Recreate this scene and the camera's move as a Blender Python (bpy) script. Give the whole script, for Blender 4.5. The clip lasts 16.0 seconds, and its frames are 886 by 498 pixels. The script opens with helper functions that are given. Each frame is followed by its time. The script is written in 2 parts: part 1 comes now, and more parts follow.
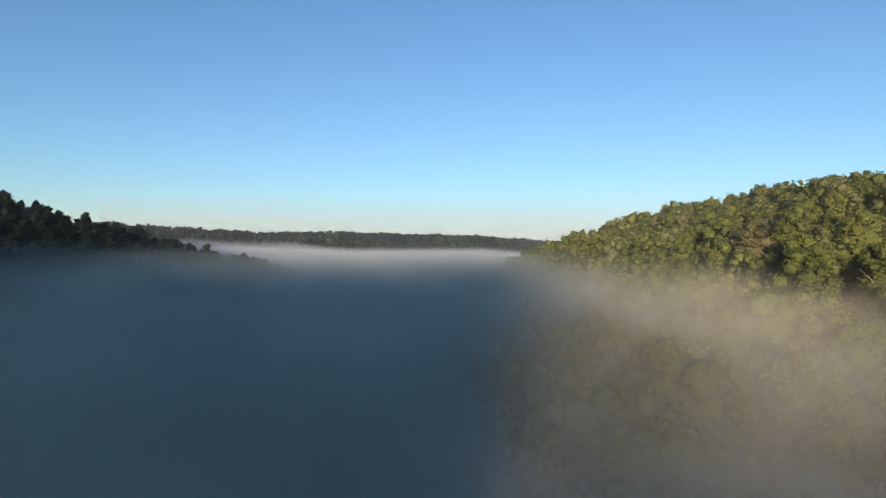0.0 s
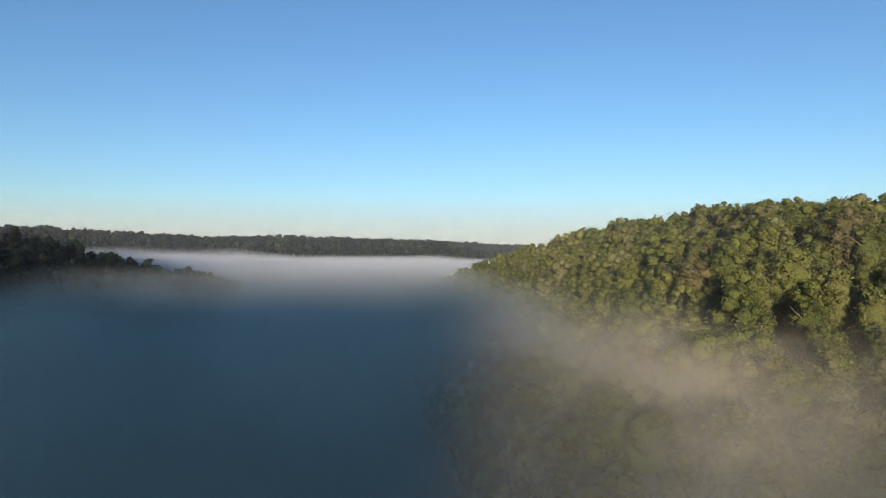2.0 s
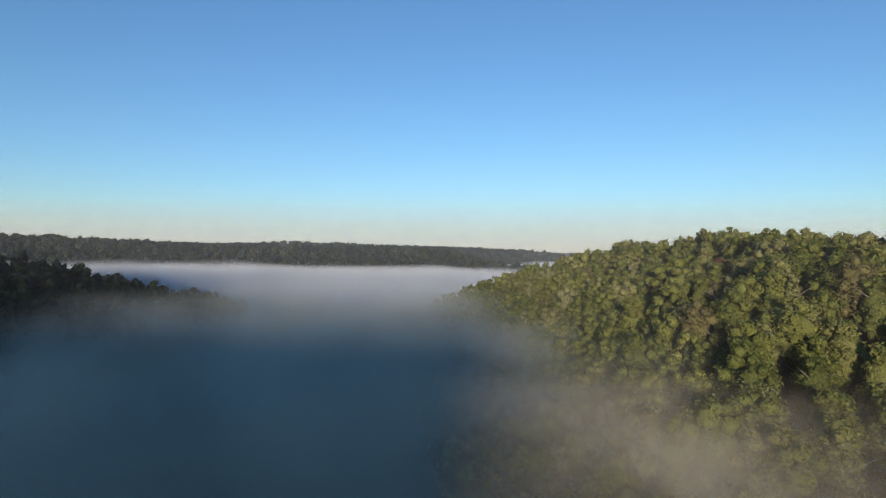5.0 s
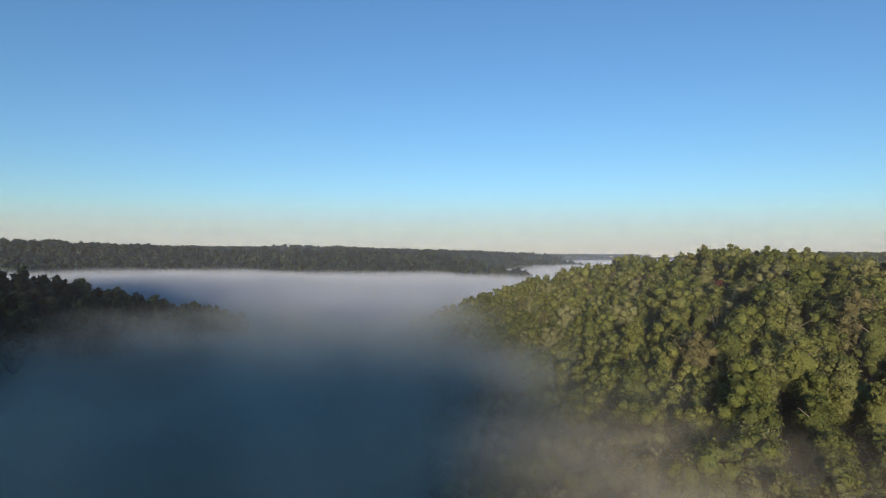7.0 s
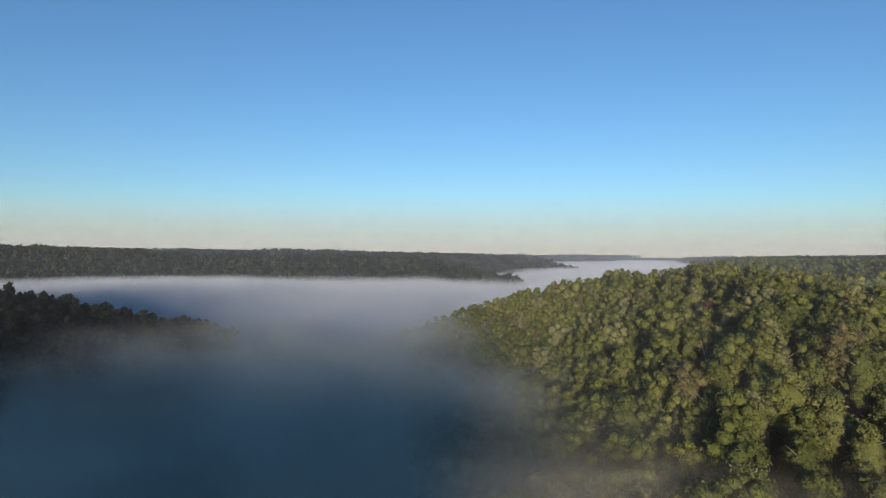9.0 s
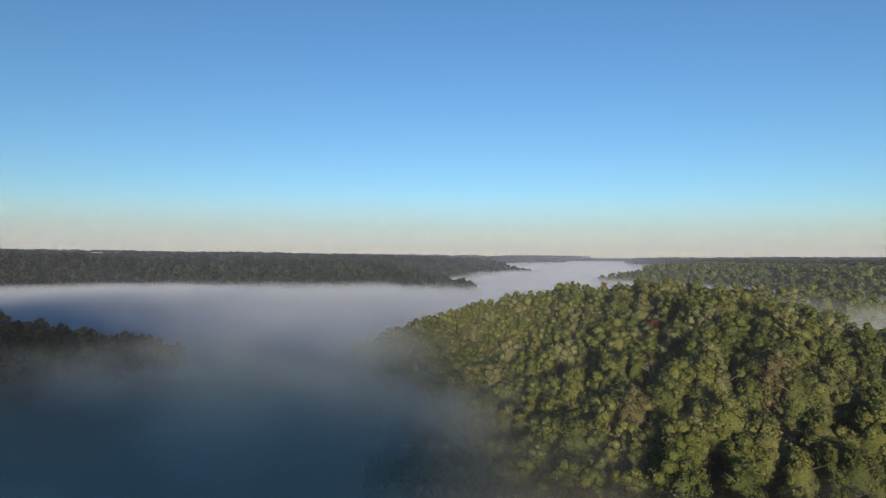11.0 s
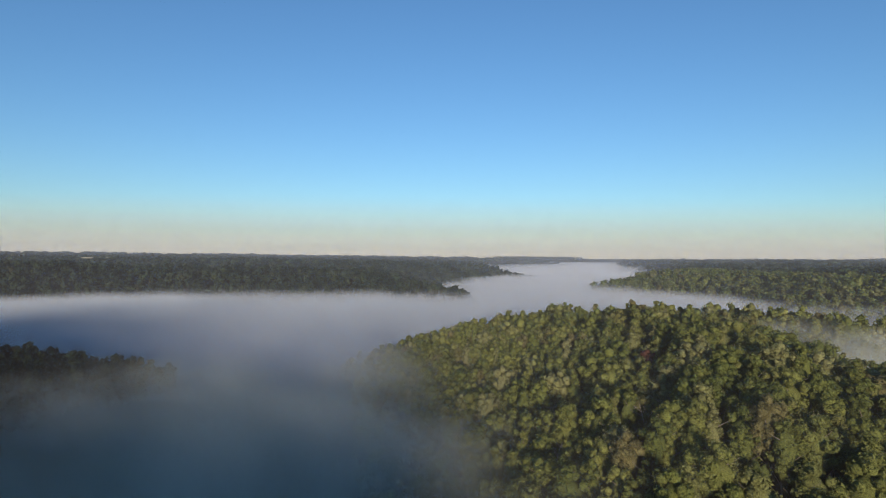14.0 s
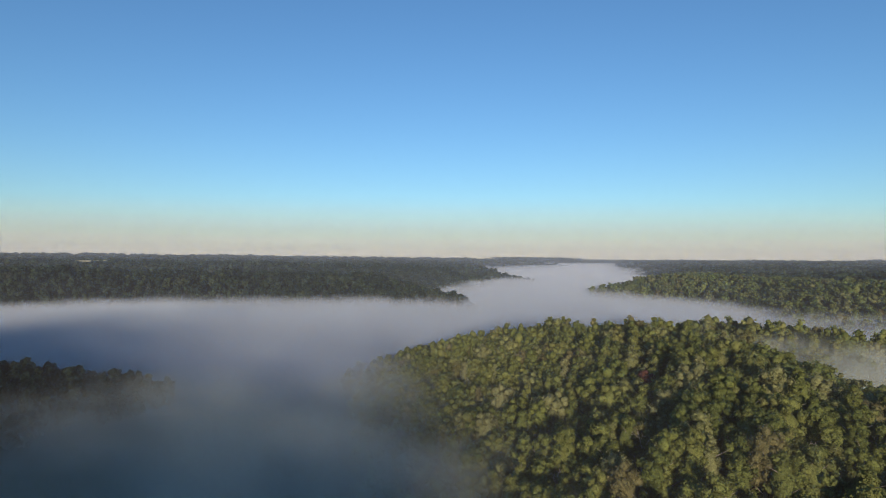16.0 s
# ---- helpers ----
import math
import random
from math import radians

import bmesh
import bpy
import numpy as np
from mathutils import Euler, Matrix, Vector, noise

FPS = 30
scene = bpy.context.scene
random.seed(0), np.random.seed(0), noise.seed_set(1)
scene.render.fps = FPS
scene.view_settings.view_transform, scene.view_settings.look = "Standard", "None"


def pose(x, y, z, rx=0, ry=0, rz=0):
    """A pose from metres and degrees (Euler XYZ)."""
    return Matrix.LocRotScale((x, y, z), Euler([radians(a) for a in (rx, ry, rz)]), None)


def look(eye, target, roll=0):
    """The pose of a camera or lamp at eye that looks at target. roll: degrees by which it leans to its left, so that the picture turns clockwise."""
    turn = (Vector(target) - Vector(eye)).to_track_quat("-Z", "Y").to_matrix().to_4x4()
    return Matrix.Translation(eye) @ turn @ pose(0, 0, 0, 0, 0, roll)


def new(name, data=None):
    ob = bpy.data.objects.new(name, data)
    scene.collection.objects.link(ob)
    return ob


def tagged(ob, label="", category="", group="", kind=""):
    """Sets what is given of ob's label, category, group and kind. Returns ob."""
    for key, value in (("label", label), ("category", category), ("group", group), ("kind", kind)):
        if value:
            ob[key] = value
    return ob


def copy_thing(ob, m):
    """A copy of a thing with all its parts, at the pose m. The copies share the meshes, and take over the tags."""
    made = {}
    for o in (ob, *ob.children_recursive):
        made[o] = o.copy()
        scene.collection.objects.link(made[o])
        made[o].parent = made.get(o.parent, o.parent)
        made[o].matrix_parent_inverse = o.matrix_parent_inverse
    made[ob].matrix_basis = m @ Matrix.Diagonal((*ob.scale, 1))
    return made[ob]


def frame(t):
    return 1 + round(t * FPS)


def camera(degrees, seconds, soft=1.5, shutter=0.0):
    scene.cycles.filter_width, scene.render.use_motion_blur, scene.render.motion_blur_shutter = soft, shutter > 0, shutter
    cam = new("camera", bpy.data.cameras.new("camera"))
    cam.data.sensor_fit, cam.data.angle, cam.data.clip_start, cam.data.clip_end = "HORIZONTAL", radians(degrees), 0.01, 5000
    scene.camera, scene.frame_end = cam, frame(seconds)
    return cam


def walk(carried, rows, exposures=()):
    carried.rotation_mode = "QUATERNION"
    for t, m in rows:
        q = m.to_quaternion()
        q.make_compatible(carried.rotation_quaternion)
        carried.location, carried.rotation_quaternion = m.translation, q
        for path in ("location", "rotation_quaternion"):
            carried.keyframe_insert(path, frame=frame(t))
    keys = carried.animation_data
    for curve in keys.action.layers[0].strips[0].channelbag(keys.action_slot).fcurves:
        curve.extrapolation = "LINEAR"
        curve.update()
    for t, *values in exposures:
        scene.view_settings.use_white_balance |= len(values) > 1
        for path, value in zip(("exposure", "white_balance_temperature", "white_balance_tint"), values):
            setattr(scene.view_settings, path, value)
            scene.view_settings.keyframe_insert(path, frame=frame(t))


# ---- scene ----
# ---------------------------------------------------------------- camera
cam = camera(75.0, 16.0, soft=0.7)
PATH = (
    (0.0, 0.00, 0.00, 0.55), (0.5, 2.80, 1.46, 0.56), (1.0, 5.22, 2.95, 0.58), (1.5, 5.38, 4.45, 0.60),
    (2.0, 4.76, 5.94, 0.61), (2.5, 4.60, 7.43, 0.62), (3.0, 4.47, 8.92, 0.62), (3.5, 4.41, 10.42, 0.63),
    (4.0, 4.37, 11.90, 0.63), (6.5, 4.24, 19.46, 0.62), (7.0, 4.24, 20.96, 0.61), (7.5, 4.27, 22.46, 0.60),
    (8.0, 4.35, 23.98, 0.60), (8.5, 4.58, 25.52, 0.59), (9.0, 5.12, 27.04, 0.59), (9.5, 6.15, 28.50, 0.60),
    (10.0, 7.58, 29.94, 0.61), (10.7, 9.25, 31.95, 0.61), (11.5, 10.12, 34.20, 0.62), (12.5, 10.33, 37.12, 0.62),
    (13.0, 10.35, 38.72, 0.62), (13.5, 10.37, 40.37, 0.61), (14.0, 10.40, 42.01, 0.59), (14.5, 10.45, 43.64, 0.58),
    (15.0, 10.49, 45.25, 0.58), (15.5, 10.53, 46.78, 0.57), (16.0, 10.56, 48.10, 0.57),
)
ROLL = 0.42
walk(cam, [(t, pose(0, 0, z, 90 + tilt, 0, -yaw) @ pose(0, 0, 0, 0, 0, ROLL)) for t, yaw, z, tilt in PATH],
     exposures=((0.0, 0.62, 6650, 12), (3.5, 0.50, 6430, 12), (7.0, 0.38, 6310, 12), (10.0, 0.31, 6240, 12), (16.0, 0.28, 6220, 12)))

# ---------------------------------------------------------------- light
SUN_WAY = 13.5          # degrees right of the +y axis in which the light travels
SUN_HEIGHT = 7.0
SUN_POWER = 5.0
SKY_POWER = 0.15
scene.cycles.transparent_max_bounces = 220
world = bpy.data.worlds.new("sky")
scene.world = world
world.use_nodes = True
wn = world.node_tree.nodes
sky = wn.new("ShaderNodeTexSky")
sky.sky_type = "NISHITA"
sky.sun_disc = False
sky.sun_elevation = radians(SUN_HEIGHT)
sky.sun_rotation = radians(180 + SUN_WAY)
sky.altitude = 200
sky.air_density, sky.dust_density, sky.ozone_density = 1.0, 0.12, 3.5
wn["Background"].inputs["Strength"].default_value = SKY_POWER
world.node_tree.links.new(sky.outputs["Color"], wn["Background"].inputs["Color"])

sun_data = bpy.data.lights.new("sun", "SUN")
sun_data.energy, sun_data.angle, sun_data.color = SUN_POWER, radians(5.0), (1.0, 0.81, 0.62)
sun = new("sun", sun_data)
az, el = radians(SUN_WAY), radians(SUN_HEIGHT)
way = Vector((math.sin(az) * math.cos(el), math.cos(az) * math.cos(el), -math.sin(el)))
sun.matrix_world = look(Vector((0, 0, 300)) - way * 100, Vector((0, 0, 300)))

# ---------------------------------------------------------------- materials
def material(name):
    m = bpy.data.materials.new(name)
    m.use_nodes = True
    t = m.node_tree
    t.nodes.clear()
    return m, t, t.nodes.new("ShaderNodeOutputMaterial")


def node(t, kind, links=(), **values):
    n = t.nodes.new(kind)
    for key, value in values.items():
        if key in n.inputs:
            n.inputs[key].default_value = value
    for key, source in links:
        t.links.new(source, n.inputs[key])
    return n


def maths(t, op, a, b=None, clamp=False):
    n = t.nodes.new("ShaderNodeMath")
    n.operation, n.use_clamp = op, clamp
    for i, v in enumerate((a, b)):
        if v is None:
            continue
        if isinstance(v, (int, float)):
            n.inputs[i].default_value = v
        else:
            t.links.new(v, n.inputs[i])
    return n.outputs[0]


def ramp(t, source, stops):
    n = t.nodes.new("ShaderNodeValToRGB")
    e = n.color_ramp.elements
    while len(e) < len(stops):
        e.new(0.5)
    for s, (at, colour) in zip(e, stops):
        s.position, s.color = at, (*colour, 1)
    t.links.new(source, n.inputs[0])
    return n.outputs[0]


def noise_tex(t, scale, detail=3.0, rough=0.55, coords=None):
    n = t.nodes.new("ShaderNodeTexNoise")
    n.inputs["Scale"].default_value, n.inputs["Detail"].default_value, n.inputs["Roughness"].default_value = scale, detail, rough
    if coords is not None:
        t.links.new(coords, n.inputs["Vector"])
    return n.outputs["Fac"]


def smooth_step(t, source, low, high):
    n = t.nodes.new("ShaderNodeMapRange")
    n.interpolation_type = "SMOOTHSTEP"
    n.inputs["From Min"].default_value, n.inputs["From Max"].default_value = low, high
    t.links.new(source, n.inputs["Value"])
    return n.outputs["Result"]


def leaf_material(name, tones, per_object, grain=3.4):
    """Leaves: each tree has its own green, a few are yellowing or brown; each spray is a little lighter or darker."""
    m, t, out = material(name)
    if per_object:
        r = t.nodes.new("ShaderNodeObjectInfo").outputs["Random"]
    else:
        own = t.nodes.new("ShaderNodeAttribute")
        own.attribute_name = "tone"
        r = own.outputs["Fac"]
    dark, mid, light, pale, odd = tones
    tone = ramp(t, r, ((0.0, dark), (0.22, mid), (0.42, dark), (0.56, light), (0.70, mid), (0.84, pale), (0.93, light), (0.985, odd), (1.0, odd)))
    geometry = t.nodes.new("ShaderNodeNewGeometry")
    leaf, where = geometry.outputs["Random Per Island"], geometry.outputs["Position"]
    fine = noise_tex(t, grain, 4.0, 0.75, where)
    vary = maths(t, "ADD", maths(t, "MULTIPLY", leaf, 0.55), 0.42)
    vary = maths(t, "ADD", vary, maths(t, "MULTIPLY", smooth_step(t, fine, 0.36, 0.66), 0.62))
    mul = t.nodes.new("ShaderNodeVectorMath")
    mul.operation = "SCALE"
    t.links.new(tone, mul.inputs[0])
    t.links.new(vary, mul.inputs["Scale"])
    colour = mul.outputs[0]
    dif = node(t, "ShaderNodeBsdfPrincipled", (("Base Color", colour),), Roughness=0.65)
    dif.inputs["Specular IOR Level"].default_value = 0.2
    relief = node(t, "ShaderNodeBump", (("Height", fine),), Strength=0.8, Distance=1.6 / grain)
    t.links.new(relief.outputs[0], dif.inputs["Normal"])
    tra = node(t, "ShaderNodeBsdfTranslucent", (("Color", colour),))
    mix = node(t, "ShaderNodeMixShader", ((1, dif.outputs[0]), (2, tra.outputs[0])), Fac=0.32)
    t.links.new(mix.outputs[0], out.inputs["Surface"])
    return m


GREENS = ((0.104, 0.128, 0.032), (0.146, 0.168, 0.041), (0.180, 0.196, 0.053), (0.198, 0.204, 0.088), (0.148, 0.138, 0.056))
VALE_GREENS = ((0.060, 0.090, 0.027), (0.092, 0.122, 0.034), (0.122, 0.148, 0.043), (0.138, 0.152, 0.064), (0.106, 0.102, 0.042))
# Far shore, spur and plateau greens: shade is painted into these darkened colours.
SHADED_GREENS = ((0.010, 0.023, 0.014), (0.019, 0.036, 0.020), (0.034, 0.056, 0.027), (0.045, 0.066, 0.036), (0.038, 0.046, 0.025))
LEAF_NEAR = leaf_material("leaves_near", GREENS, True)
LEAF_WOOD = leaf_material("leaves_wood", GREENS, False)
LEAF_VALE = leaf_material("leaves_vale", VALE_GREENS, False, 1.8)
LEAF_SHADED = leaf_material("leaves_shaded", SHADED_GREENS, False, 1.2)


def plain(name, stops, scale, roughness, bump=0.3):
    m, t, out = material(name)
    pos = t.nodes.new("ShaderNodeNewGeometry").outputs["Position"]
    a, b = noise_tex(t, scale, 6.0, 0.6, pos), noise_tex(t, scale * 11, 4.0, 0.6, pos)
    f = maths(t, "ADD", maths(t, "MULTIPLY", a, 0.65), maths(t, "MULTIPLY", b, 0.35))
    bs = node(t, "ShaderNodeBsdfPrincipled", (("Base Color", ramp(t, f, stops)),), Roughness=roughness)
    bp = node(t, "ShaderNodeBump", (("Height", b),), Strength=bump)
    t.links.new(bp.outputs[0], bs.inputs["Normal"])
    t.links.new(bs.outputs[0], out.inputs["Surface"])
    return m


SOIL = plain("forest_soil", ((0.3, (0.022, 0.030, 0.012)), (0.5, (0.040, 0.052, 0.020)), (0.7, (0.065, 0.062, 0.032))), 0.05, 0.95)
BARK = plain("bark", ((0.3, (0.11, 0.09, 0.07)), (0.7, (0.24, 0.21, 0.17))), 2.0, 0.9)
DEAD = plain("bleached_wood", ((0.3, (0.20, 0.175, 0.14)), (0.7, (0.36, 0.325, 0.27))), 3.0, 0.85)


def mist_material(name, density, gap, deep, even, tint=(0.98, 0.95, 0.88)):
    """Mist: the density builds up below its upper edge (the second texture axis is the depth in metres, the first how thick the mist lies there), in drifting patches.
    gap: metres of air that one veil stands for; deep: metres over which it thickens; even: 1 with no patches."""
    m, t, out = material(name)
    pos = t.nodes.new("ShaderNodeNewGeometry").outputs["Position"]
    uv = t.nodes.new("ShaderNodeUVMap").outputs[0]
    depth = node(t, "ShaderNodeSeparateXYZ", (("Vector", uv),)).outputs["Y"]
    squash = t.nodes.new("ShaderNodeMapping")
    squash.inputs["Scale"].default_value = (1, 1, 2.6)
    t.links.new(pos, squash.inputs["Vector"])
    big = noise_tex(t, 0.011, 2.0, 0.5, squash.outputs[0])
    small = noise_tex(t, 0.040, 4.0 - 3.0 * even, 0.58, squash.outputs[0])
    both = maths(t, "ADD", maths(t, "MULTIPLY", big, 0.55), maths(t, "MULTIPLY", small, 0.45))
    patch = smooth_step(t, both, 0.40, 0.62)
    patch = maths(t, "ADD", maths(t, "MULTIPLY", patch, 1.9 * (1 - even)), 0.12 + 0.88 * even)
    edge = maths(t, "ADD", depth, maths(t, "MULTIPLY", maths(t, "SUBTRACT", both, 0.5), 24.0 * (1 - even) + 2.0))
    rise = smooth_step(t, edge, 0.0, deep)
    rise = maths(t, "MULTIPLY", rise, smooth_step(t, depth, 0.0, 3.0))
    share = node(t, "ShaderNodeSeparateXYZ", (("Vector", uv),)).outputs["X"]
    lift = t.nodes.new("ShaderNodeAttribute")
    lift.attribute_name = "lift"
    rise = maths(t, "MULTIPLY", rise, smooth_step(t, lift.outputs["Fac"], 0.0, 9.0))
    thick = maths(t, "MULTIPLY", maths(t, "MULTIPLY", maths(t, "MULTIPLY", rise, patch), share), -density * gap)
    alpha = maths(t, "MINIMUM", maths(t, "SUBTRACT", 1.0, maths(t, "EXPONENT", thick), True), 0.235)
    lit = node(t, "ShaderNodeCombineXYZ", X=-0.04, Y=-0.19, Z=0.981)
    dif = node(t, "ShaderNodeBsdfDiffuse", (("Normal", lit.outputs[0]),), Color=(*tint, 1))
    clr = node(t, "ShaderNodeBsdfTransparent")
    mix = node(t, "ShaderNodeMixShader", (("Fac", alpha), (1, clr.outputs[0]), (2, dif.outputs[0])))
    t.links.new(mix.outputs[0], out.inputs["Surface"])
    return m


# ---------------------------------------------------------------- lie of the land (heights of the tree tops)
FAR_SHORE = np.array([(-5000, -900), (-1200, 350), (-700, 450), (-420, 560), (-300, 592), (-182, 648), (-65, 645), (60, 636), (134, 618),
                      (140, 636), (118, 730), (135, 805), (215, 955), (310, 1070), (384, 1130), (352, 1240), (410, 1600), (592, 2140),
                      (820, 2430), (1090, 2640), (1000, 5200), (-5200, 5200)], float)
RIGHT_SHORE = np.array([(5200, -900), (1500, 100), (800, 200), (500, 320), (410, 369), (354, 398), (385, 505), (379, 591), (318, 715), (390, 765),
                        (520, 900), (700, 1200), (1005, 1800), (1200, 2300), (1700, 3500), (2500, 5200), (5200, 5200)], float)
MAIN = np.array([(18, 338, -18), (45, 303, -2.5), (75, 264, 11.5), (98, 232, 19.5), (121, 193, 22), (132, 165, 14), (137, 140, 9.5), (139, 110, 9), (142, 60, 8), (160, -200, 6)], float)
SPUR = np.array([(116, 168, 21), (108, 128, 18), (78, 106, 12), (48, 84, -7)], float)
SECOND = np.array([(150, 275, 8), (173, 250, 16), (188, 214, 19.5), (206, 202, 16), (238, 190, 15), (300, 170, 14.5)], float)
LEFT = np.array([(-420, 60, 44), (-300, 150, 36), (-230, 190, 37), (-165, 215, 22.5), (-140, 235, 13), (-105, 252, 3), (-60, 275, -9)], float)
# Unseen ridges behind the camera, added to shade the valley and near mist.
SHADE_HILL = np.array([(-71, -275, 76), (-130, -276, 78), (-200, -277, 82), (-235, -278, 87), (-271, -279, 92), (-437, -282, 93), (-1400, -300, 100)], float)
SHADE_RIDGE = np.array([(-27, -140, 26), (0, -140, 29), (20, -141, 36), (60, -142, 41), (200, -140, 42)], float)
FIELDS = ((-425, 1120, 30, 12), (-45, 1046, 38, 17), (832, 999, 60, 10), (852, 935, 24, 9))      # x, y, half length, half depth


def along(line, x, y):
    """Distance to a broken line, and the height of its nearest point."""
    best, height = np.full(x.shape, 1e9), np.zeros(x.shape)
    for a, b in zip(line[:-1], line[1:]):
        d = b[:2] - a[:2]
        s = np.clip(((x - a[0]) * d[0] + (y - a[1]) * d[1]) / (d @ d), 0, 1)
        away = np.hypot(x - a[0] - s * d[0], y - a[1] - s * d[1])
        z = a[2] + s * (b[2] - a[2]) if len(a) > 2 else away * 0
        near = away < best
        best, height = np.where(near, away, best), np.where(near, z, height)
    return best, height


def within(shape, x, y):
    """Signed distance to a closed outline, positive inside."""
    closed = np.vstack([shape, shape[:1]])
    away, _ = along(closed, x, y)
    inside = np.zeros(x.shape, bool)
    for a, b in zip(closed[:-1], closed[1:]):
        cut = (a[1] > y) != (b[1] > y)
        inside ^= cut & (x < (b[0] - a[0]) * (y - a[1]) / (b[1] - a[1] + 1e-12) + a[0])
    return np.where(inside, away, -away)


def step(v, low, high):
    s = np.clip((v - low) / (high - low), 0, 1)
    return s * s * (3 - 2 * s)


def rolling(x, y):
    return (np.sin(x * 0.011 + 1.3 * np.sin(y * 0.007)) + np.sin(y * 0.013 + 1.1 * np.sin(x * 0.009 + 2)) + 0.6 * np.sin(x * 0.031 + y * 0.023)) / 2.6


def plateau(shape, x, y):
    s = within(shape, x, y)
    s = s + 10 * rolling(x * 3.1 + 40, y * 3.1)
    knoll = 9 * np.exp(-((x + 430) / 130) ** 2 - ((y - 640) / 90) ** 2) + 6 * np.exp(-((x + 150) / 110) ** 2 - ((y - 900) / 120) ** 2)
    return knoll - 28 + 34 * step(s, -45, 12) + 19 * step(s, 0, 90) + 6 * step(s, 60, 500) + 13 * step(s, 400, 2200) + 3.0 * rolling(x, y) * step(s, 20, 160)


def tops(x, y):
    x, y = np.asarray(x, float), np.asarray(y, float)
    forms = [np.full(x.shape, -26.0) - 6 * step(y, 200, 500)]
    for line, slope, width in ((MAIN, 0.52, 24), (SPUR, 0.45, 18), (SECOND, 0.62, 12), (LEFT, 0.5, 14)):
        d, z = along(line, x, y)
        if line is MAIN:        # steeper towards the hollow behind it
            east = step(x - np.interp(y, MAIN[::-1, 1], MAIN[::-1, 0]), -5, 15)
            slope, width = slope + 0.38 * east, width - 12 * east
        forms.append(z - slope * (np.sqrt(d * d + width * width) - width))
    d, z = along(SHADE_HILL, x, y)
    forms.append(z - 6.0 * np.maximum(d - 4, 0))
    d, z = along(SHADE_RIDGE, x, y)
    forms.append(z - 5.0 * np.maximum(d - 4, 0))
    forms += [plateau(FAR_SHORE, x, y), plateau(RIGHT_SHORE, x, y)]
    forms.append(-28 + 62 * step(x * 0.139 + y * 0.990, 3250, 3600) + 0 * x)
    f = np.array(forms)
    top = f.max(0)
    return top + 3.0 * np.log(np.exp((f - top) / 3.0).sum(0))


TREE = 17.0


def in_field(x, y):
    inside = np.zeros(np.shape(x))
    for fx, fy, rx, ry in FIELDS:
        away = np.hypot(fx, fy)
        across = (x * fy - y * fx) / away
        deep = (x * fx + y * fy) / away - away
        inside = np.maximum(inside, 1 - step(np.hypot(across / rx, deep / ry), 0.85, 1.25))
    return inside


def ground_height(x, y):
    return tops(x, y) - TREE + (TREE + 1.0) * in_field(x, y)


def mesh_object(name, verts, faces, mat, parent=None, smooth=False):
    me = bpy.data.meshes.new(name)
    verts, faces = np.asarray(verts, np.float32), np.asarray(faces, np.int32)
    me.vertices.add(len(verts))
    me.vertices.foreach_set("co", verts.ravel())
    n = faces.shape[1]
    me.loops.add(faces.size)
    me.loops.foreach_set("vertex_index", faces.ravel())
    me.polygons.add(len(faces))
    me.polygons.foreach_set("loop_start", np.arange(len(faces), dtype=np.int32) * n)
    me.polygons.foreach_set("use_smooth", np.full(len(faces), smooth))
    me.materials.append(mat)
    me.update(calc_edges=True)
    ob = new(name, me)
    if parent is not None:
        ob.parent = parent
    return ob


def grid_faces(nx, ny):
    i = np.arange(nx * ny).reshape(ny, nx)
    return np.stack([i[:-1, :-1], i[:-1, 1:], i[1:, 1:], i[1:, :-1]], -1).reshape(-1, 4)


def stretched(low, high, fine, count):
    """Coordinates that lie close together round the middle and far apart at the ends."""
    u = np.linspace(-1, 1, count)
    k = 3.2
    return np.where(u < 0, -low, high) * np.sinh(k * u) / np.sinh(k)


gx = stretched(-4900, 4900, 5, 330)
gy = stretched(-2500, 4900, 5, 330) + 120
X, Y = np.meshgrid(gx, gy)
Z = ground_height(X, Y)
terrain = mesh_object("ground", np.stack([X, Y, Z], -1).reshape(-1, 3), grid_faces(len(gx), len(gy)), SOIL, smooth=True)
tagged(terrain, "wooded hills and valley floor of dark leafy soil", "ground", kind="structure")

# ---------------------------------------------------------------- mist over the valley
def mist_top(x, y):
    """The height at which the mist thins out to nothing: low round the clearing, higher over the river."""
    away = np.hypot(x, y)
    z = -2.0 + 5.0 * step(away, 55, 150) * step(x, 5, 60) * (1 - 0.75 * step(away, 215, 300)) + 8.5 * step(away, 320, 470) * (1 - 0.4 * step(x, 25, 75) * (1 - step(x, 130, 220)))
    z += 2.5 * step(away, 30, 80) * (1 - step(away, 330, 420)) * (1 - 0.7 * step(x, 10, 50))
    z += 3.5 * step(away, 60, 130) * (1 - step(away, 330, 480)) * step(x, -110, -60) * (1 - step(x, 0, 50))
    z += 6.0 * step(away, 270, 330) * (1 - step(away, 480, 580)) * (1 - step(x, -130, -70))
    z += 3.0 * step(away, 100, 210) * (1 - step(away, 290, 380)) * (1 - step(x, -125, -55)) + 22.5 * np.exp(-(((x - 178) / 60) ** 2 + ((y - 192) / 48) ** 2))
    return z + 1.5 * rolling(x * 2.2, y * 2.2) * step(away, 60, 160)


ACROSS = radians(8.0)


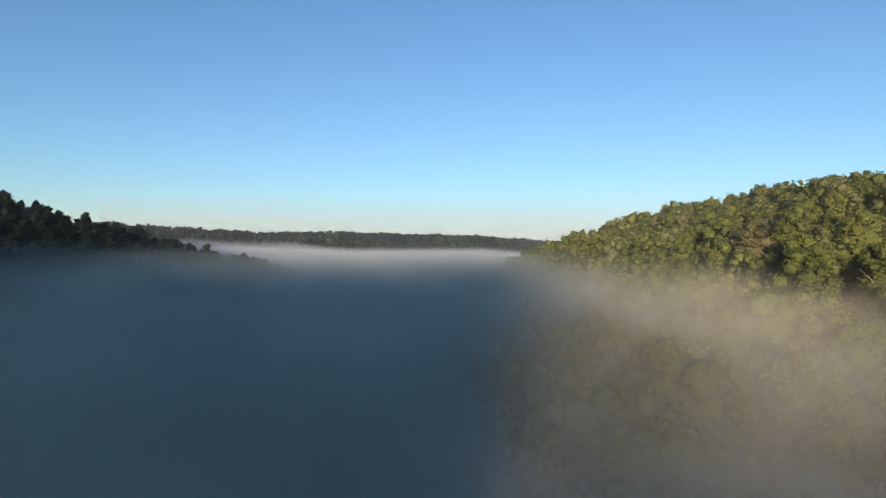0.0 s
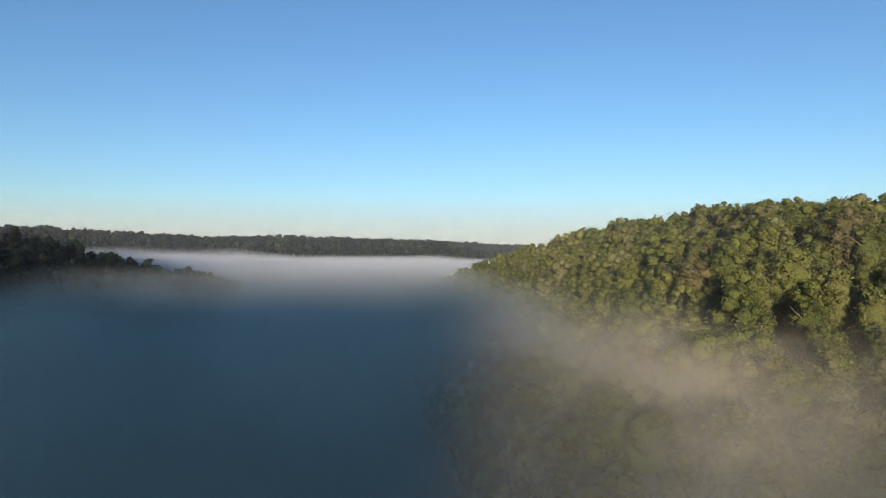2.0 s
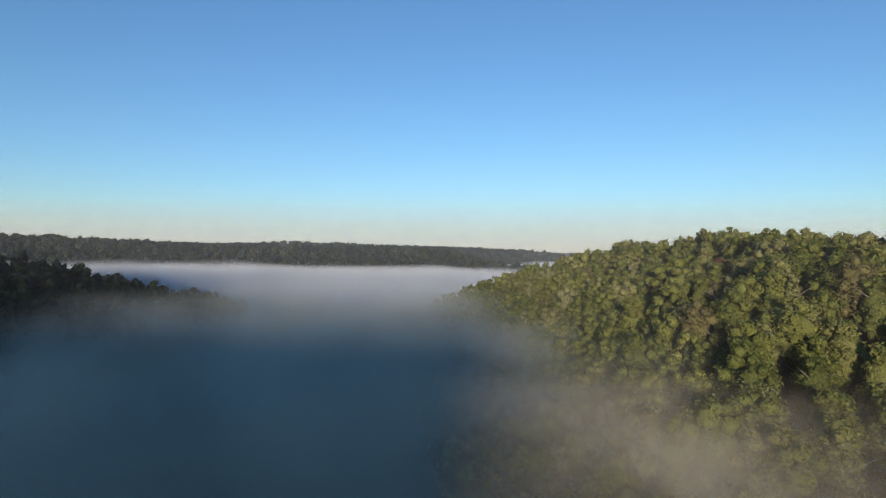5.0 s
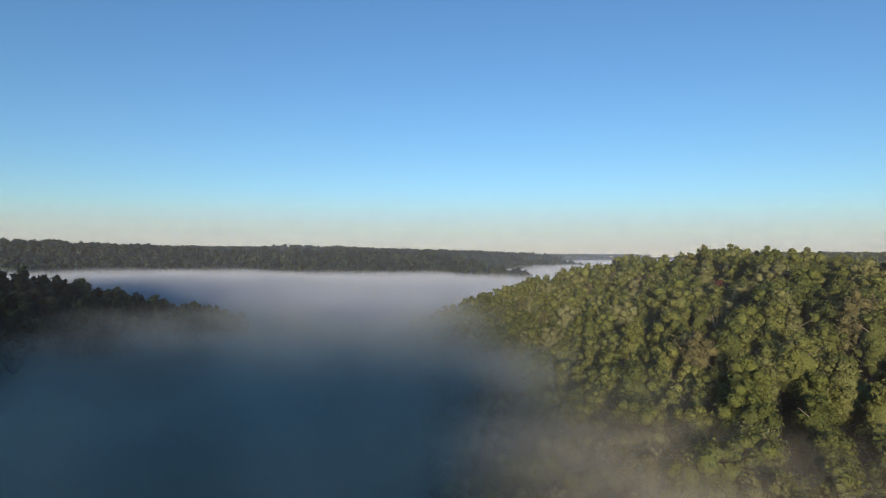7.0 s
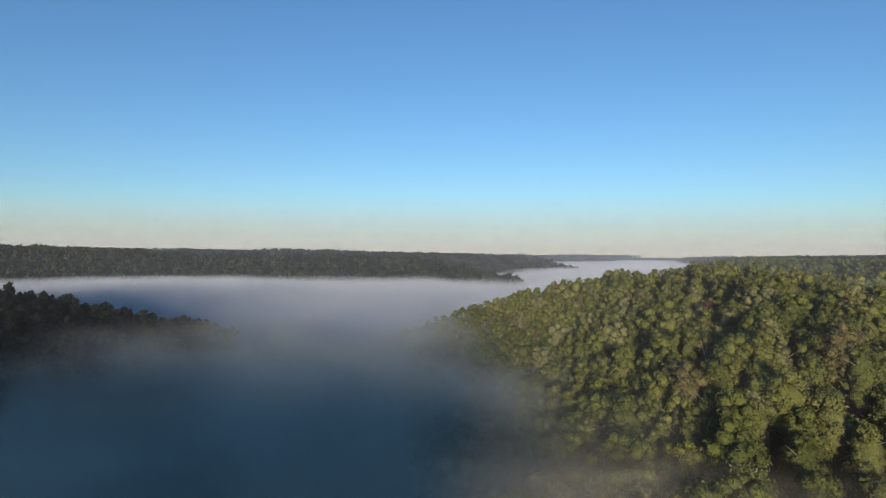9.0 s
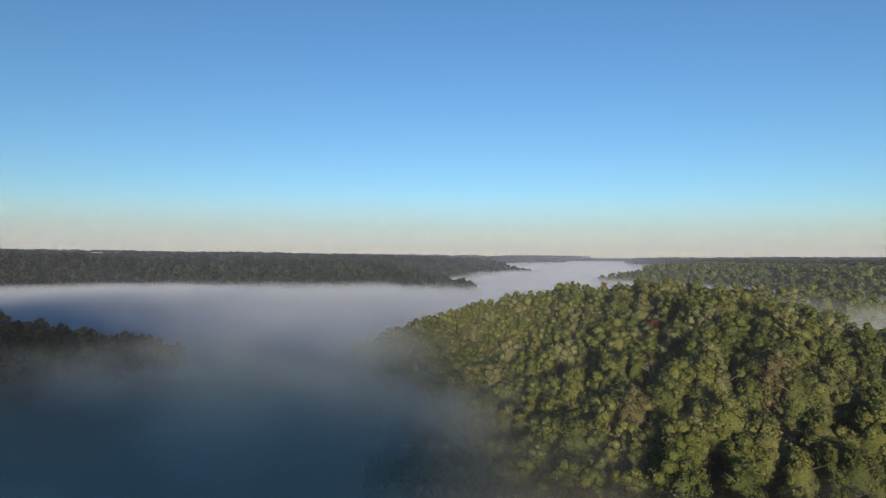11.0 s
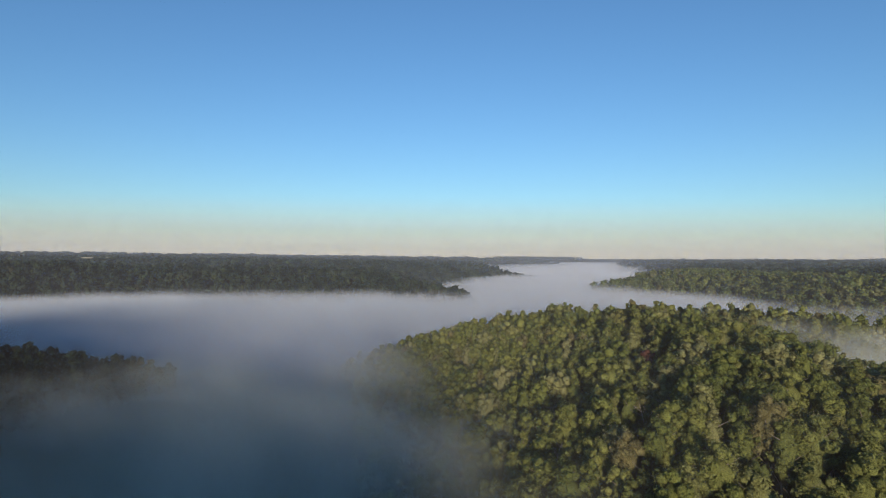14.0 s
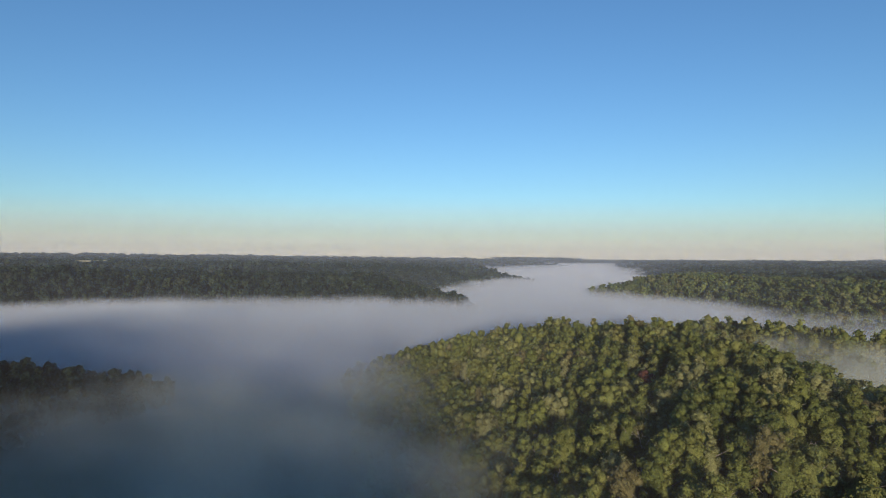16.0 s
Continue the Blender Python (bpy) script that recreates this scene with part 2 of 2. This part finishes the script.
def thickness(x, y):
    """How thick the mist lies: thickest in the hollow behind the hill, thinner before its foot."""
    away = np.hypot(x, y)
    hollow = 4.2 * np.exp(-(((x - 180) / 62) ** 2 + ((y - 196) / 52) ** 2))
    shade = 0.45 * (1 - step(x, 8, 42)) * step(away, 30, 75) * (1 - step(away, 250, 330))
    foot = (0.56 * step(x, 14, 38) + 0.25 * step(x, 40, 75)) * step(away, 48, 85) * (1 - step(away, 130, 180))
    return 1.0 + hollow + shade - foot


def veil(distance, mat, top=None):
    """One upright, gently waving veil of mist across the valley, from the ground to the mist's upper edge."""
    half = max(90.0, distance * 1.25)
    n = int(min(160, max(40, half / 5)))
    u = np.linspace(-half, half * 1.15, n)
    w = distance + 4.0 * np.sin(u / 31.0 + distance * 0.004) + 2.5 * np.sin(u / 13.0 + 1.0)
    x = u * math.cos(ACROSS) + w * math.sin(ACROSS)
    y = -u * math.sin(ACROSS) + w * math.cos(ACROSS)
    high = mist_top(x, y) if top is None else np.full(n, top)
    low = np.minimum(np.maximum(ground_height(x, y) - 1.0, -60), high - 0.5)
    verts = np.concatenate([np.stack([x, y, low], 1), np.stack([x, y, high], 1)])
    i = np.arange(n - 1)
    keep = (ground_height(x, y) < high)
    faces = np.stack([i, i + 1, i + 1 + n, i + n], 1)[keep[:-1] | keep[1:]]
    ob = mesh_object("mist", verts, faces, mat, smooth=True)
    depth = np.concatenate([high - low, np.zeros(n)])
    share = thickness(x, y) if top is None else np.ones(n)
    over = np.concatenate([low, high]) - np.tile(ground_height(x, y), 2)
    ob.data.attributes.new("lift", "FLOAT", "POINT").data.foreach_set("value", over.astype(np.float32))
    uv = ob.data.uv_layers.new(name="UVMap")
    corners = faces.ravel()
    uv.data.foreach_set("uv", np.stack([np.concatenate([share, share])[corners], depth[corners]], 1).astype(np.float32).ravel())
    return tagged(ob, "thin veil of pale morning mist hanging in the valley", "mist", "veils of mist", "stuff")


for near, far, gap, density, deep, even in ((28, 90, 5, 0.031, 10, 0.35), (90, 264, 5, 0.019, 19, 0.35), (264, 420, 10, 0.020, 19, 0.7),
                                            (420, 724, 16, 0.020, 12, 0.9), (724, 1400, 28, 0.014, 10, 0.97), (1400, 4300, 132, 0.010, 8, 1.0)):
    # Light's hue painted into the tint: warm near, greenish farther, bluish far off.
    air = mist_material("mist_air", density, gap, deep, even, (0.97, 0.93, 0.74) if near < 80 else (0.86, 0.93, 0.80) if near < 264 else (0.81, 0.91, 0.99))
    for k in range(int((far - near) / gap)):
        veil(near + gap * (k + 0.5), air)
# thin haze over the far plateau, its scattered blue light painted into the tint
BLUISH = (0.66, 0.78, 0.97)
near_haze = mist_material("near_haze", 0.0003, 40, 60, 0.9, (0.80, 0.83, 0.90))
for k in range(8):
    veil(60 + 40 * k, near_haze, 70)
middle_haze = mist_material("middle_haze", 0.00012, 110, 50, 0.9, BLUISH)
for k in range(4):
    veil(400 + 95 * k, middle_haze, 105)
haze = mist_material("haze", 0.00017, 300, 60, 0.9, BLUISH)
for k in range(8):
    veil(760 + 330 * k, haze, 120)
# haze along the horizon, pinkish sky light painted in by the mauve tint
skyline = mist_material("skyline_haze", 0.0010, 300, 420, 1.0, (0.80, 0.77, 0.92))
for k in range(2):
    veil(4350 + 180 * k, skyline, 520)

# ---------------------------------------------------------------- trees
def ico(level):
    bm = bmesh.new()
    bmesh.ops.create_icosphere(bm, subdivisions=level, radius=1)
    v = np.array([p.co[:] for p in bm.verts])
    f = np.array([[q.index for q in p.verts] for p in bm.faces])
    bm.free()
    return v, f


ICO1 = ico(1)


def sprays(r, centres, outward, size):
    """Three-cornered sprays of leaves facing roughly outward."""
    n = len(centres)
    axis = outward + r.normal(0, 0.5, (n, 3)) + np.array([0, 0, 0.15])
    axis /= np.linalg.norm(axis, axis=1, keepdims=True)
    side = np.cross(axis, r.normal(0, 1, (n, 3)))
    side /= np.linalg.norm(side, axis=1, keepdims=True)
    other = np.cross(axis, side)
    a = (size * r.uniform(0.6, 1.4, n))[:, None]
    b = a * r.uniform(0.6, 1.1, n)[:, None]
    lift = axis * a * r.uniform(-0.3, 0.6, n)[:, None]
    v = np.stack([centres - side * a - other * b * 0.5, centres + side * a - other * b * 0.5, centres + other * b + lift], 1).reshape(-1, 3)
    return v, np.arange(n * 3).reshape(-1, 3)


def crown_shape(r, height, width, slim, lobes, leaves, size, ball):
    """A broadleaf crown: billowing boughs round the stem, each a rough ball of foliage set with small leaf sprays."""
    low = height * (0.30 if slim < 0.5 else 0.22)
    mid, tall, half = (low + height) / 2, (height - low) / 2, width / 2
    bv, bf = ball
    verts, faces, count = [], [], 0

    def add(v, f):
        nonlocal count
        verts.append(v), faces.append(f + count)
        count += len(v)

    add(bv * r.uniform(0.85, 1.1, (len(bv), 1)) * np.array([half * 0.66, half * 0.66, tall * 0.82]) + np.array([0, 0, mid]), bf)
    each = max(1, leaves // lobes)
    for i in range(lobes):
        c = 0.97 - 1.5 * (i + 0.5) / lobes + r.uniform(-0.1, 0.1)
        c = min(1.0, max(-0.6, c))
        turn = i * 2.4 + r.uniform(-0.5, 0.5)
        out = math.sqrt(max(0.0, 1 - c * c)) * half * r.uniform(0.45, 0.78)
        rad = half * r.uniform(0.26, 0.44) * (14 / lobes) ** 0.36
        if slim > 0.5:
            out, rad = out * (0.85 - 0.45 * c), rad * (1.0 - 0.3 * c)
        at = np.array([math.cos(turn) * out, math.sin(turn) * out, mid + c * (tall - rad * 0.7)])
        ball_v = bv * r.uniform(0.65, 1.0, (len(bv), 1)) * rad * np.array([1, 1, r.uniform(0.9, 1.25)])
        add(ball_v + at, bf)
        d = r.normal(0, 1, (each, 3)) + np.array([0.9 * math.cos(turn), 0.9 * math.sin(turn), 0.6])
        d /= np.linalg.norm(d, axis=1, keepdims=True)
        add(*sprays(r, at + d * rad * r.uniform(0.55, 1.25, (each, 1)) * np.array([1, 1, 1.1]), d, size))
    return np.concatenate(verts), np.concatenate(faces)


def trunk_shape(r, height, radius, limbs):
    verts, faces, count = [], [], 0

    def limb(a, b, ra, rb):
        nonlocal count
        a, b = np.array(a, float), np.array(b, float)
        d = (b - a) / np.linalg.norm(b - a)
        s = np.cross(d, [0.3, 0.9, 0.1])
        s /= np.linalg.norm(s)
        o = np.cross(d, s)
        turn = np.arange(5) * 2 * math.pi / 5
        ring = np.cos(turn)[:, None] * s + np.sin(turn)[:, None] * o
        verts.append(np.concatenate([a + ring * ra, b + ring * rb]))
        i = np.arange(5)
        j = (i + 1) % 5
        faces.append(np.concatenate([np.stack([i, j, j + 5], 1), np.stack([i, j + 5, i + 5], 1)]) + count)
        count += 10

    bend = r.uniform(-0.4, 0.4, 2)
    fork = (bend[0], bend[1], height * 0.5)
    limb((0, 0, -1.5), fork, radius, radius * 0.65)
    limb(fork, (bend[0] * 1.6, bend[1] * 1.6, height * 0.86), radius * 0.65, radius * 0.15)
    for i in range(limbs):
        u = 0.36 + 0.4 * i / max(1, limbs - 1)
        turn = i * 2.4 + r.uniform(-0.4, 0.4)
        reach = height * r.uniform(0.12, 0.2)
        limb((bend[0] * u * 2, bend[1] * u * 2, height * u), (math.cos(turn) * reach, math.sin(turn) * reach, height * (u + r.uniform(0.1, 0.18))), radius * 0.35, radius * 0.08)
    return np.concatenate(verts), np.concatenate(faces)


shape_random = np.random.RandomState(11)
KINDS, LESSER = [], []
for k in range(10):
    slim = 1.0 if k in (2, 5, 7) else 0.0
    width = shape_random.uniform(4.6, 5.8) if slim else shape_random.uniform(6.2, 9.4)
    KINDS.append((slim, width, crown_shape(shape_random, TREE, width, slim, 22, 1450, 0.24, ICO1), trunk_shape(shape_random, TREE, 0.24, 5)))
    LESSER.append(crown_shape(shape_random, TREE, width, slim, 18, 560, 0.32, ICO1))
BEYOND = [crown_shape(shape_random, TREE, w, s, 14, 240, 0.42, ICO1) for s, w in ((0, 7.5), (0, 6.5), (1, 5.4), (0, 8.4))]
MIDDLES = [crown_shape(shape_random, TREE, w, s, 7, 70, 0.75, ICO1) for s, w in ((0, 8.0), (0, 7.0), (1, 6.0), (0, 9.6), (0, 8.6))]
FARS = [crown_shape(shape_random, TREE, w, 0, 3, 9, 1.5, ICO1) for w in (8.0, 9.0, 10.0)]


def planted(r, x0, x1, y0, y1, space, keep):
    nx, ny = int((x1 - x0) / space), int((y1 - y0) / space)
    x, y = np.meshgrid(x0 + (np.arange(nx) + 0.5) * space, y0 + (np.arange(ny) + 0.5) * space)
    x[1::2] += space * 0.5
    x, y = x + r.uniform(-0.42, 0.42, x.shape) * space, y + r.uniform(-0.42, 0.42, x.shape) * space
    x, y = x.ravel(), y.ravel()
    ok = keep(x, y)
    return x[ok], y[ok]


def wood(name, label, shapes, xs, ys, r, mat, low=0.88, high=1.24, wide=1.0):
    verts, faces, tone, count = [], [], [], 0
    zs = ground_height(xs, ys)
    for x, y, z in zip(xs, ys, zs):
        v, f = shapes[r.randint(len(shapes))]
        turn, s = r.uniform(0, 2 * math.pi), r.uniform(low, high)
        c, n = math.cos(turn), math.sin(turn)
        w = s * wide * r.uniform(0.88, 1.12)
        verts.append(np.stack([(v[:, 0] * c - v[:, 1] * n) * w + x, (v[:, 0] * n + v[:, 1] * c) * w + y, v[:, 2] * s + z], 1))
        faces.append(f + count)
        tone.append(np.full(len(v), r.uniform(0, 1)))
        count += len(v)
    ob = mesh_object(name, np.concatenate(verts), np.concatenate(faces), mat, smooth=True)
    ob.data.attributes.new("tone", "FLOAT", "POINT").data.foreach_set("value", np.concatenate(tone).astype(np.float32))
    return tagged(ob, label, "forest", kind="stuff")


def in_view(x, y, low, high, near, far):
    a, d = np.degrees(np.arctan2(x, y)), np.hypot(x, y)
    return (a > low) & (a < high) & (d > near) & (d < far)


plant = np.random.RandomState(5)
SNAGS = ((51, 128, 16.5, 20), (97, 104, 15.5, 140), (84, 97, 15.0, 75), (42, 152, 15.5, 200), (113, 104, 15.0, 310), (88, 113, 16.5, 250),
         (101, 119, 15.5, 30), (70, 121, 16.0, 110), (94, 95, 14.5, 170), (61, 141, 16.0, 60), (106, 141, 16.5, 290), (84, 136, 15.5, 15))
LONE = ((146, 184, 1.50), (164, 188, 1.25), (176, 186, 1.30), (193, 178, 1.30), (158, 202, 1.15))


def clear_of(x, y, reach=2.0):
    ok = np.ones(np.shape(x), bool)
    for sx, sy, *_ in SNAGS:
        ok &= np.hypot(x - sx, y - sy) > reach
    ok &= np.hypot(x - 90, y - 156) > 2 * reach
    return ok


hx, hy = planted(plant, 8, 330, 40, 345, 5.1, lambda x, y: in_view(x, y, 0, 56, 60, 345) & (tops(x, y) > -24) & clear_of(x, y))
order = np.argsort(np.hypot(hx - 62, hy - 100))
first, rest = order[:300], order[300:]
prototypes = []
hz = ground_height(hx, hy)
for i in first:
    k = plant.randint(len(KINDS))
    slim, width, crown, trunk = KINDS[k]
    s, turn = plant.uniform(0.88, 1.24), plant.uniform(0, 360)
    known = [p for p in prototypes if p[0] == k]
    m = pose(hx[i], hy[i], hz[i], plant.uniform(-4, 4), plant.uniform(-4, 4), turn)
    if known:
        t_ob = copy_thing(known[0][1], m)
        t_ob.scale = (1.06 * s, 1.06 * s, s)
    else:
        t_ob = new("tree")
        t_ob.empty_display_size = 1
        mesh_object("trunk", *trunk, BARK, t_ob)
        mesh_object("crown", *crown, LEAF_NEAR, t_ob, True)
        t_ob.matrix_basis = m
        tagged(t_ob, "slender upright green broadleaf tree on the wooded hillside" if slim else "broad green broadleaf tree in full leaf on the wooded hillside", "tree", "trees on the hillside")
        prototypes.append((k, t_ob))
# taller trees standing in the mist of the hollow
for i, (tx, ty, s) in enumerate(LONE):
    t_ob = copy_thing(prototypes[i % len(prototypes)][1], pose(tx, ty, float(ground_height(tx, ty)), 0, 0, 70 * i))
    t_ob.scale = (s, s, s)
    tagged(t_ob, "tall broadleaf tree rising out of the lit mist", "tree", "trees in the hollow")
# one tree turned red
RED = leaf_material("red_leaves", ((0.085, 0.040, 0.030), (0.105, 0.045, 0.033), (0.12, 0.055, 0.038), (0.11, 0.05, 0.035), (0.10, 0.05, 0.03)), True)
red = new("red_tree")
mesh_object("trunk", *KINDS[0][3], BARK, red)
mesh_object("crown", *LESSER[0], RED, red, True)
red.matrix_basis = pose(90, 156, float(ground_height(90, 156)) + 0.5, 0, 0, 40)
tagged(red, "broadleaf tree with dull red leaves among green ones", "tree")


def snag_shape(r, height):
    """A leafless trunk with forked, crooked branches."""
    verts, faces, count = [], [], 0

    def limb(a, b, ra, rb):
        nonlocal count
        d = (b - a) / np.linalg.norm(b - a)
        side = np.cross(d, [0.31, 0.87, 0.22])
        side /= np.linalg.norm(side)
        other = np.cross(d, side)
        turn = np.arange(6) * math.pi / 3
        ring = np.cos(turn)[:, None] * side + np.sin(turn)[:, None] * other
        verts.append(np.concatenate([a + ring * ra, b + ring * rb]))
        i = np.arange(6)
        j = (i + 1) % 6
        faces.append(np.concatenate([np.stack([i, j, j + 6], 1), np.stack([i, j + 6, i + 6], 1)]) + count)
        count += 12

    def grow(a, way, length, radius, level):
        b = a + way * length
        limb(a, b, radius, radius * 0.6)
        if level == 0:
            return
        for _ in range(3 if level > 1 else 2):
            w = way + r.normal(0, 0.55, 3) + np.array([0, 0, 0.1])
            grow(b if r.uniform() < 0.6 else a + way * length * r.uniform(0.5, 0.9), w / np.linalg.norm(w), length * r.uniform(0.45, 0.7), radius * 0.55, level - 1)

    grow(np.array([0, 0, -1.0]), np.array([0.03, 0.02, 1.0]), height * 0.58, 0.26, 4)
    v = np.concatenate(verts)
    v[:, 2] *= height / v[:, 2].max()
    return v, np.concatenate(faces)


snag = mesh_object("dead_tree", *snag_shape(np.random.RandomState(3), 16.5), DEAD)
tagged(snag, "bare bleached dead tree with forked branches in the wood", "dead tree", "dead trees")
for i, (tx, ty, h, turn) in enumerate(SNAGS):
    m = pose(tx, ty, float(ground_height(tx, ty)), 0, 0, turn)
    if i == 0:
        snag.matrix_basis = m
    else:
        copy_thing(snag, m).scale = (h / 16.5,) * 3
wood("hillside_wood", "green broadleaf trees covering the hill above the mist", LESSER, hx[rest[:900]], hy[rest[:900]], plant, LEAF_WOOD, wide=1.08)
wood("hillside_wood", "green broadleaf trees on the hill crest and beyond it", BEYOND, hx[rest[900:]], hy[rest[900:]], plant, LEAF_WOOD, wide=1.08)

# Leaves of the spur and far side carry painted shade in their colour.
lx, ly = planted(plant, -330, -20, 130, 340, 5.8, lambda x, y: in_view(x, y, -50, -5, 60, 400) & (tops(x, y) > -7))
wood("shaded_wood", "trees on the spur beyond the mist, shade painted into their leaf colour", BEYOND, lx, ly, plant, LEAF_SHADED, 0.85, 1.1)
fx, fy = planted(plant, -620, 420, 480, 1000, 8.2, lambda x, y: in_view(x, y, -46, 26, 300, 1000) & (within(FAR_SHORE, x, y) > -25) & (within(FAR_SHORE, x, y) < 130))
wood("far_shore_wood", "broadleaf forest along the far valley side, shade painted into its green", MIDDLES, fx, fy, plant, LEAF_SHADED, 0.75, 1.2, 1.1)
rx, ry = planted(plant, 330, 800, 280, 820, 7.7, lambda x, y: in_view(x, y, 20, 60, 300, 1000) & (within(RIGHT_SHORE, x, y) > -25) & (within(RIGHT_SHORE, x, y) < 140))
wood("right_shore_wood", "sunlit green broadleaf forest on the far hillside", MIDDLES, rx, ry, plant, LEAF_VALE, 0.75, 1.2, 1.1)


def on_plateau(x, y):
    a, b, d = within(FAR_SHORE, x, y), within(RIGHT_SHORE, x, y), np.hypot(x, y)
    return (in_field(x, y) < 0.15) & ((a > 122) | (b > 132) | ((a > -22) & (d > 950)) | ((b > -22) & (d > 950)))


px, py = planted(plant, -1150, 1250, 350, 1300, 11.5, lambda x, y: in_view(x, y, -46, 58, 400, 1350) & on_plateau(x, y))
wood("plateau_wood", "forest covering the plateau, its green darkened to stand for shade", FARS, px, py, plant, LEAF_SHADED, 0.8, 1.25, 1.15)
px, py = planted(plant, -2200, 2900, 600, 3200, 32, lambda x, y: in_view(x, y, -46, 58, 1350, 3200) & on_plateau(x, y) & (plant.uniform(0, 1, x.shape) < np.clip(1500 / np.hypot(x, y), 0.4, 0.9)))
wood("distant_wood", "distant green forest on the plateau", FARS, px, py, plant, LEAF_SHADED, 0.8, 1.25, 2.8)
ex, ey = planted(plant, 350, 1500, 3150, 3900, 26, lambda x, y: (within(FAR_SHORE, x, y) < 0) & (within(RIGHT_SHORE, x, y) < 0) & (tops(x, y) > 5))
wood("horizon_wood", "hazy line of forest across the end of the valley", FARS, ex, ey, plant, LEAF_SHADED, 0.8, 1.2, 2.0)
# ---------------------------------------------------------------- fields and a house on the plateau
STRAW = plain("straw", ((0.3, (0.17, 0.17, 0.10)), (0.5, (0.25, 0.24, 0.16)), (0.7, (0.19, 0.21, 0.11))), 0.03, 0.95)
for fx0, fy0, half, deep in FIELDS:
    away = math.hypot(fx0, fy0)
    u, w = np.meshgrid(np.linspace(-1.3, 1.3, 27), np.linspace(-1.3, 1.3, 15))
    x = fx0 + u * half * fy0 / away + w * deep * fx0 / away
    y = fy0 - u * half * fx0 / away + w * deep * fy0 / away
    inside = (np.hypot(u, w) < 1.02 + 0.06 * np.sin(5 * np.arctan2(w, u))).ravel()
    faces = grid_faces(27, 15)
    faces = faces[inside[faces].all(1)]
    field = mesh_object("field", np.stack([x, y, ground_height(x, y) + 0.5], -1).reshape(-1, 3), faces, STRAW, smooth=True)
    tagged(field, "pale straw-coloured mown field among woods", "field", "fields", "stuff")

WHITE = plain("white_boards", ((0.3, (0.72, 0.72, 0.70)), (0.7, (0.82, 0.82, 0.80))), 1.5, 0.6)
SLATE = plain("grey_shingles", ((0.3, (0.10, 0.10, 0.11)), (0.7, (0.17, 0.17, 0.18))), 1.5, 0.8)
PANE = plain("dark_glass", ((0.3, (0.02, 0.03, 0.04)), (0.7, (0.04, 0.05, 0.06))), 1.0, 0.15)


def part(name, bm, mat, parent, label=""):
    me = bpy.data.meshes.new(name)
    bm.to_mesh(me)
    bm.free()
    me.materials.append(mat)
    ob = new(name, me)
    ob.parent = parent
    return tagged(ob, label)


def box(cx, cy, cz, sx, sy, sz):
    bm = bmesh.new()
    bmesh.ops.create_cube(bm, size=1, matrix=Matrix.LocRotScale((cx, cy, cz), None, (sx, sy, sz)))
    return bm


house = new("house")
walls = box(0, 0, 3.0, 14, 9, 6.0)
part("wall", walls, WHITE, house, "white boarded walls")
gable = bmesh.new()
pts = [gable.verts.new(p) for p in ((-7.6, -5.2, 5.9), (7.6, -5.2, 5.9), (7.6, 5.2, 5.9), (-7.6, 5.2, 5.9), (-7.6, 0, 9.6), (7.6, 0, 9.6))]
for f in ((0, 1, 5, 4), (2, 3, 4, 5), (1, 2, 5), (3, 0, 4), (3, 2, 1, 0)):
    gable.faces.new([pts[i] for i in f])
part("roof", gable, SLATE, house, "grey shingle roof")
part("door", box(0, -4.53, 1.05, 1.0, 0.1, 2.1), SLATE, house)
for wx in (-4.5, 4.5):
    for wz in (1.7, 4.4):
        part("window", box(wx, -4.53, wz, 1.2, 0.1, 1.4), PANE, house)
house.matrix_basis = pose(858, 940, float(ground_height(858, 940)) + 0.5, 0, 0, -42)
house.scale = (0.36, 0.36, 0.36)
tagged(house, "small white house with a grey roof beside a field", "house")
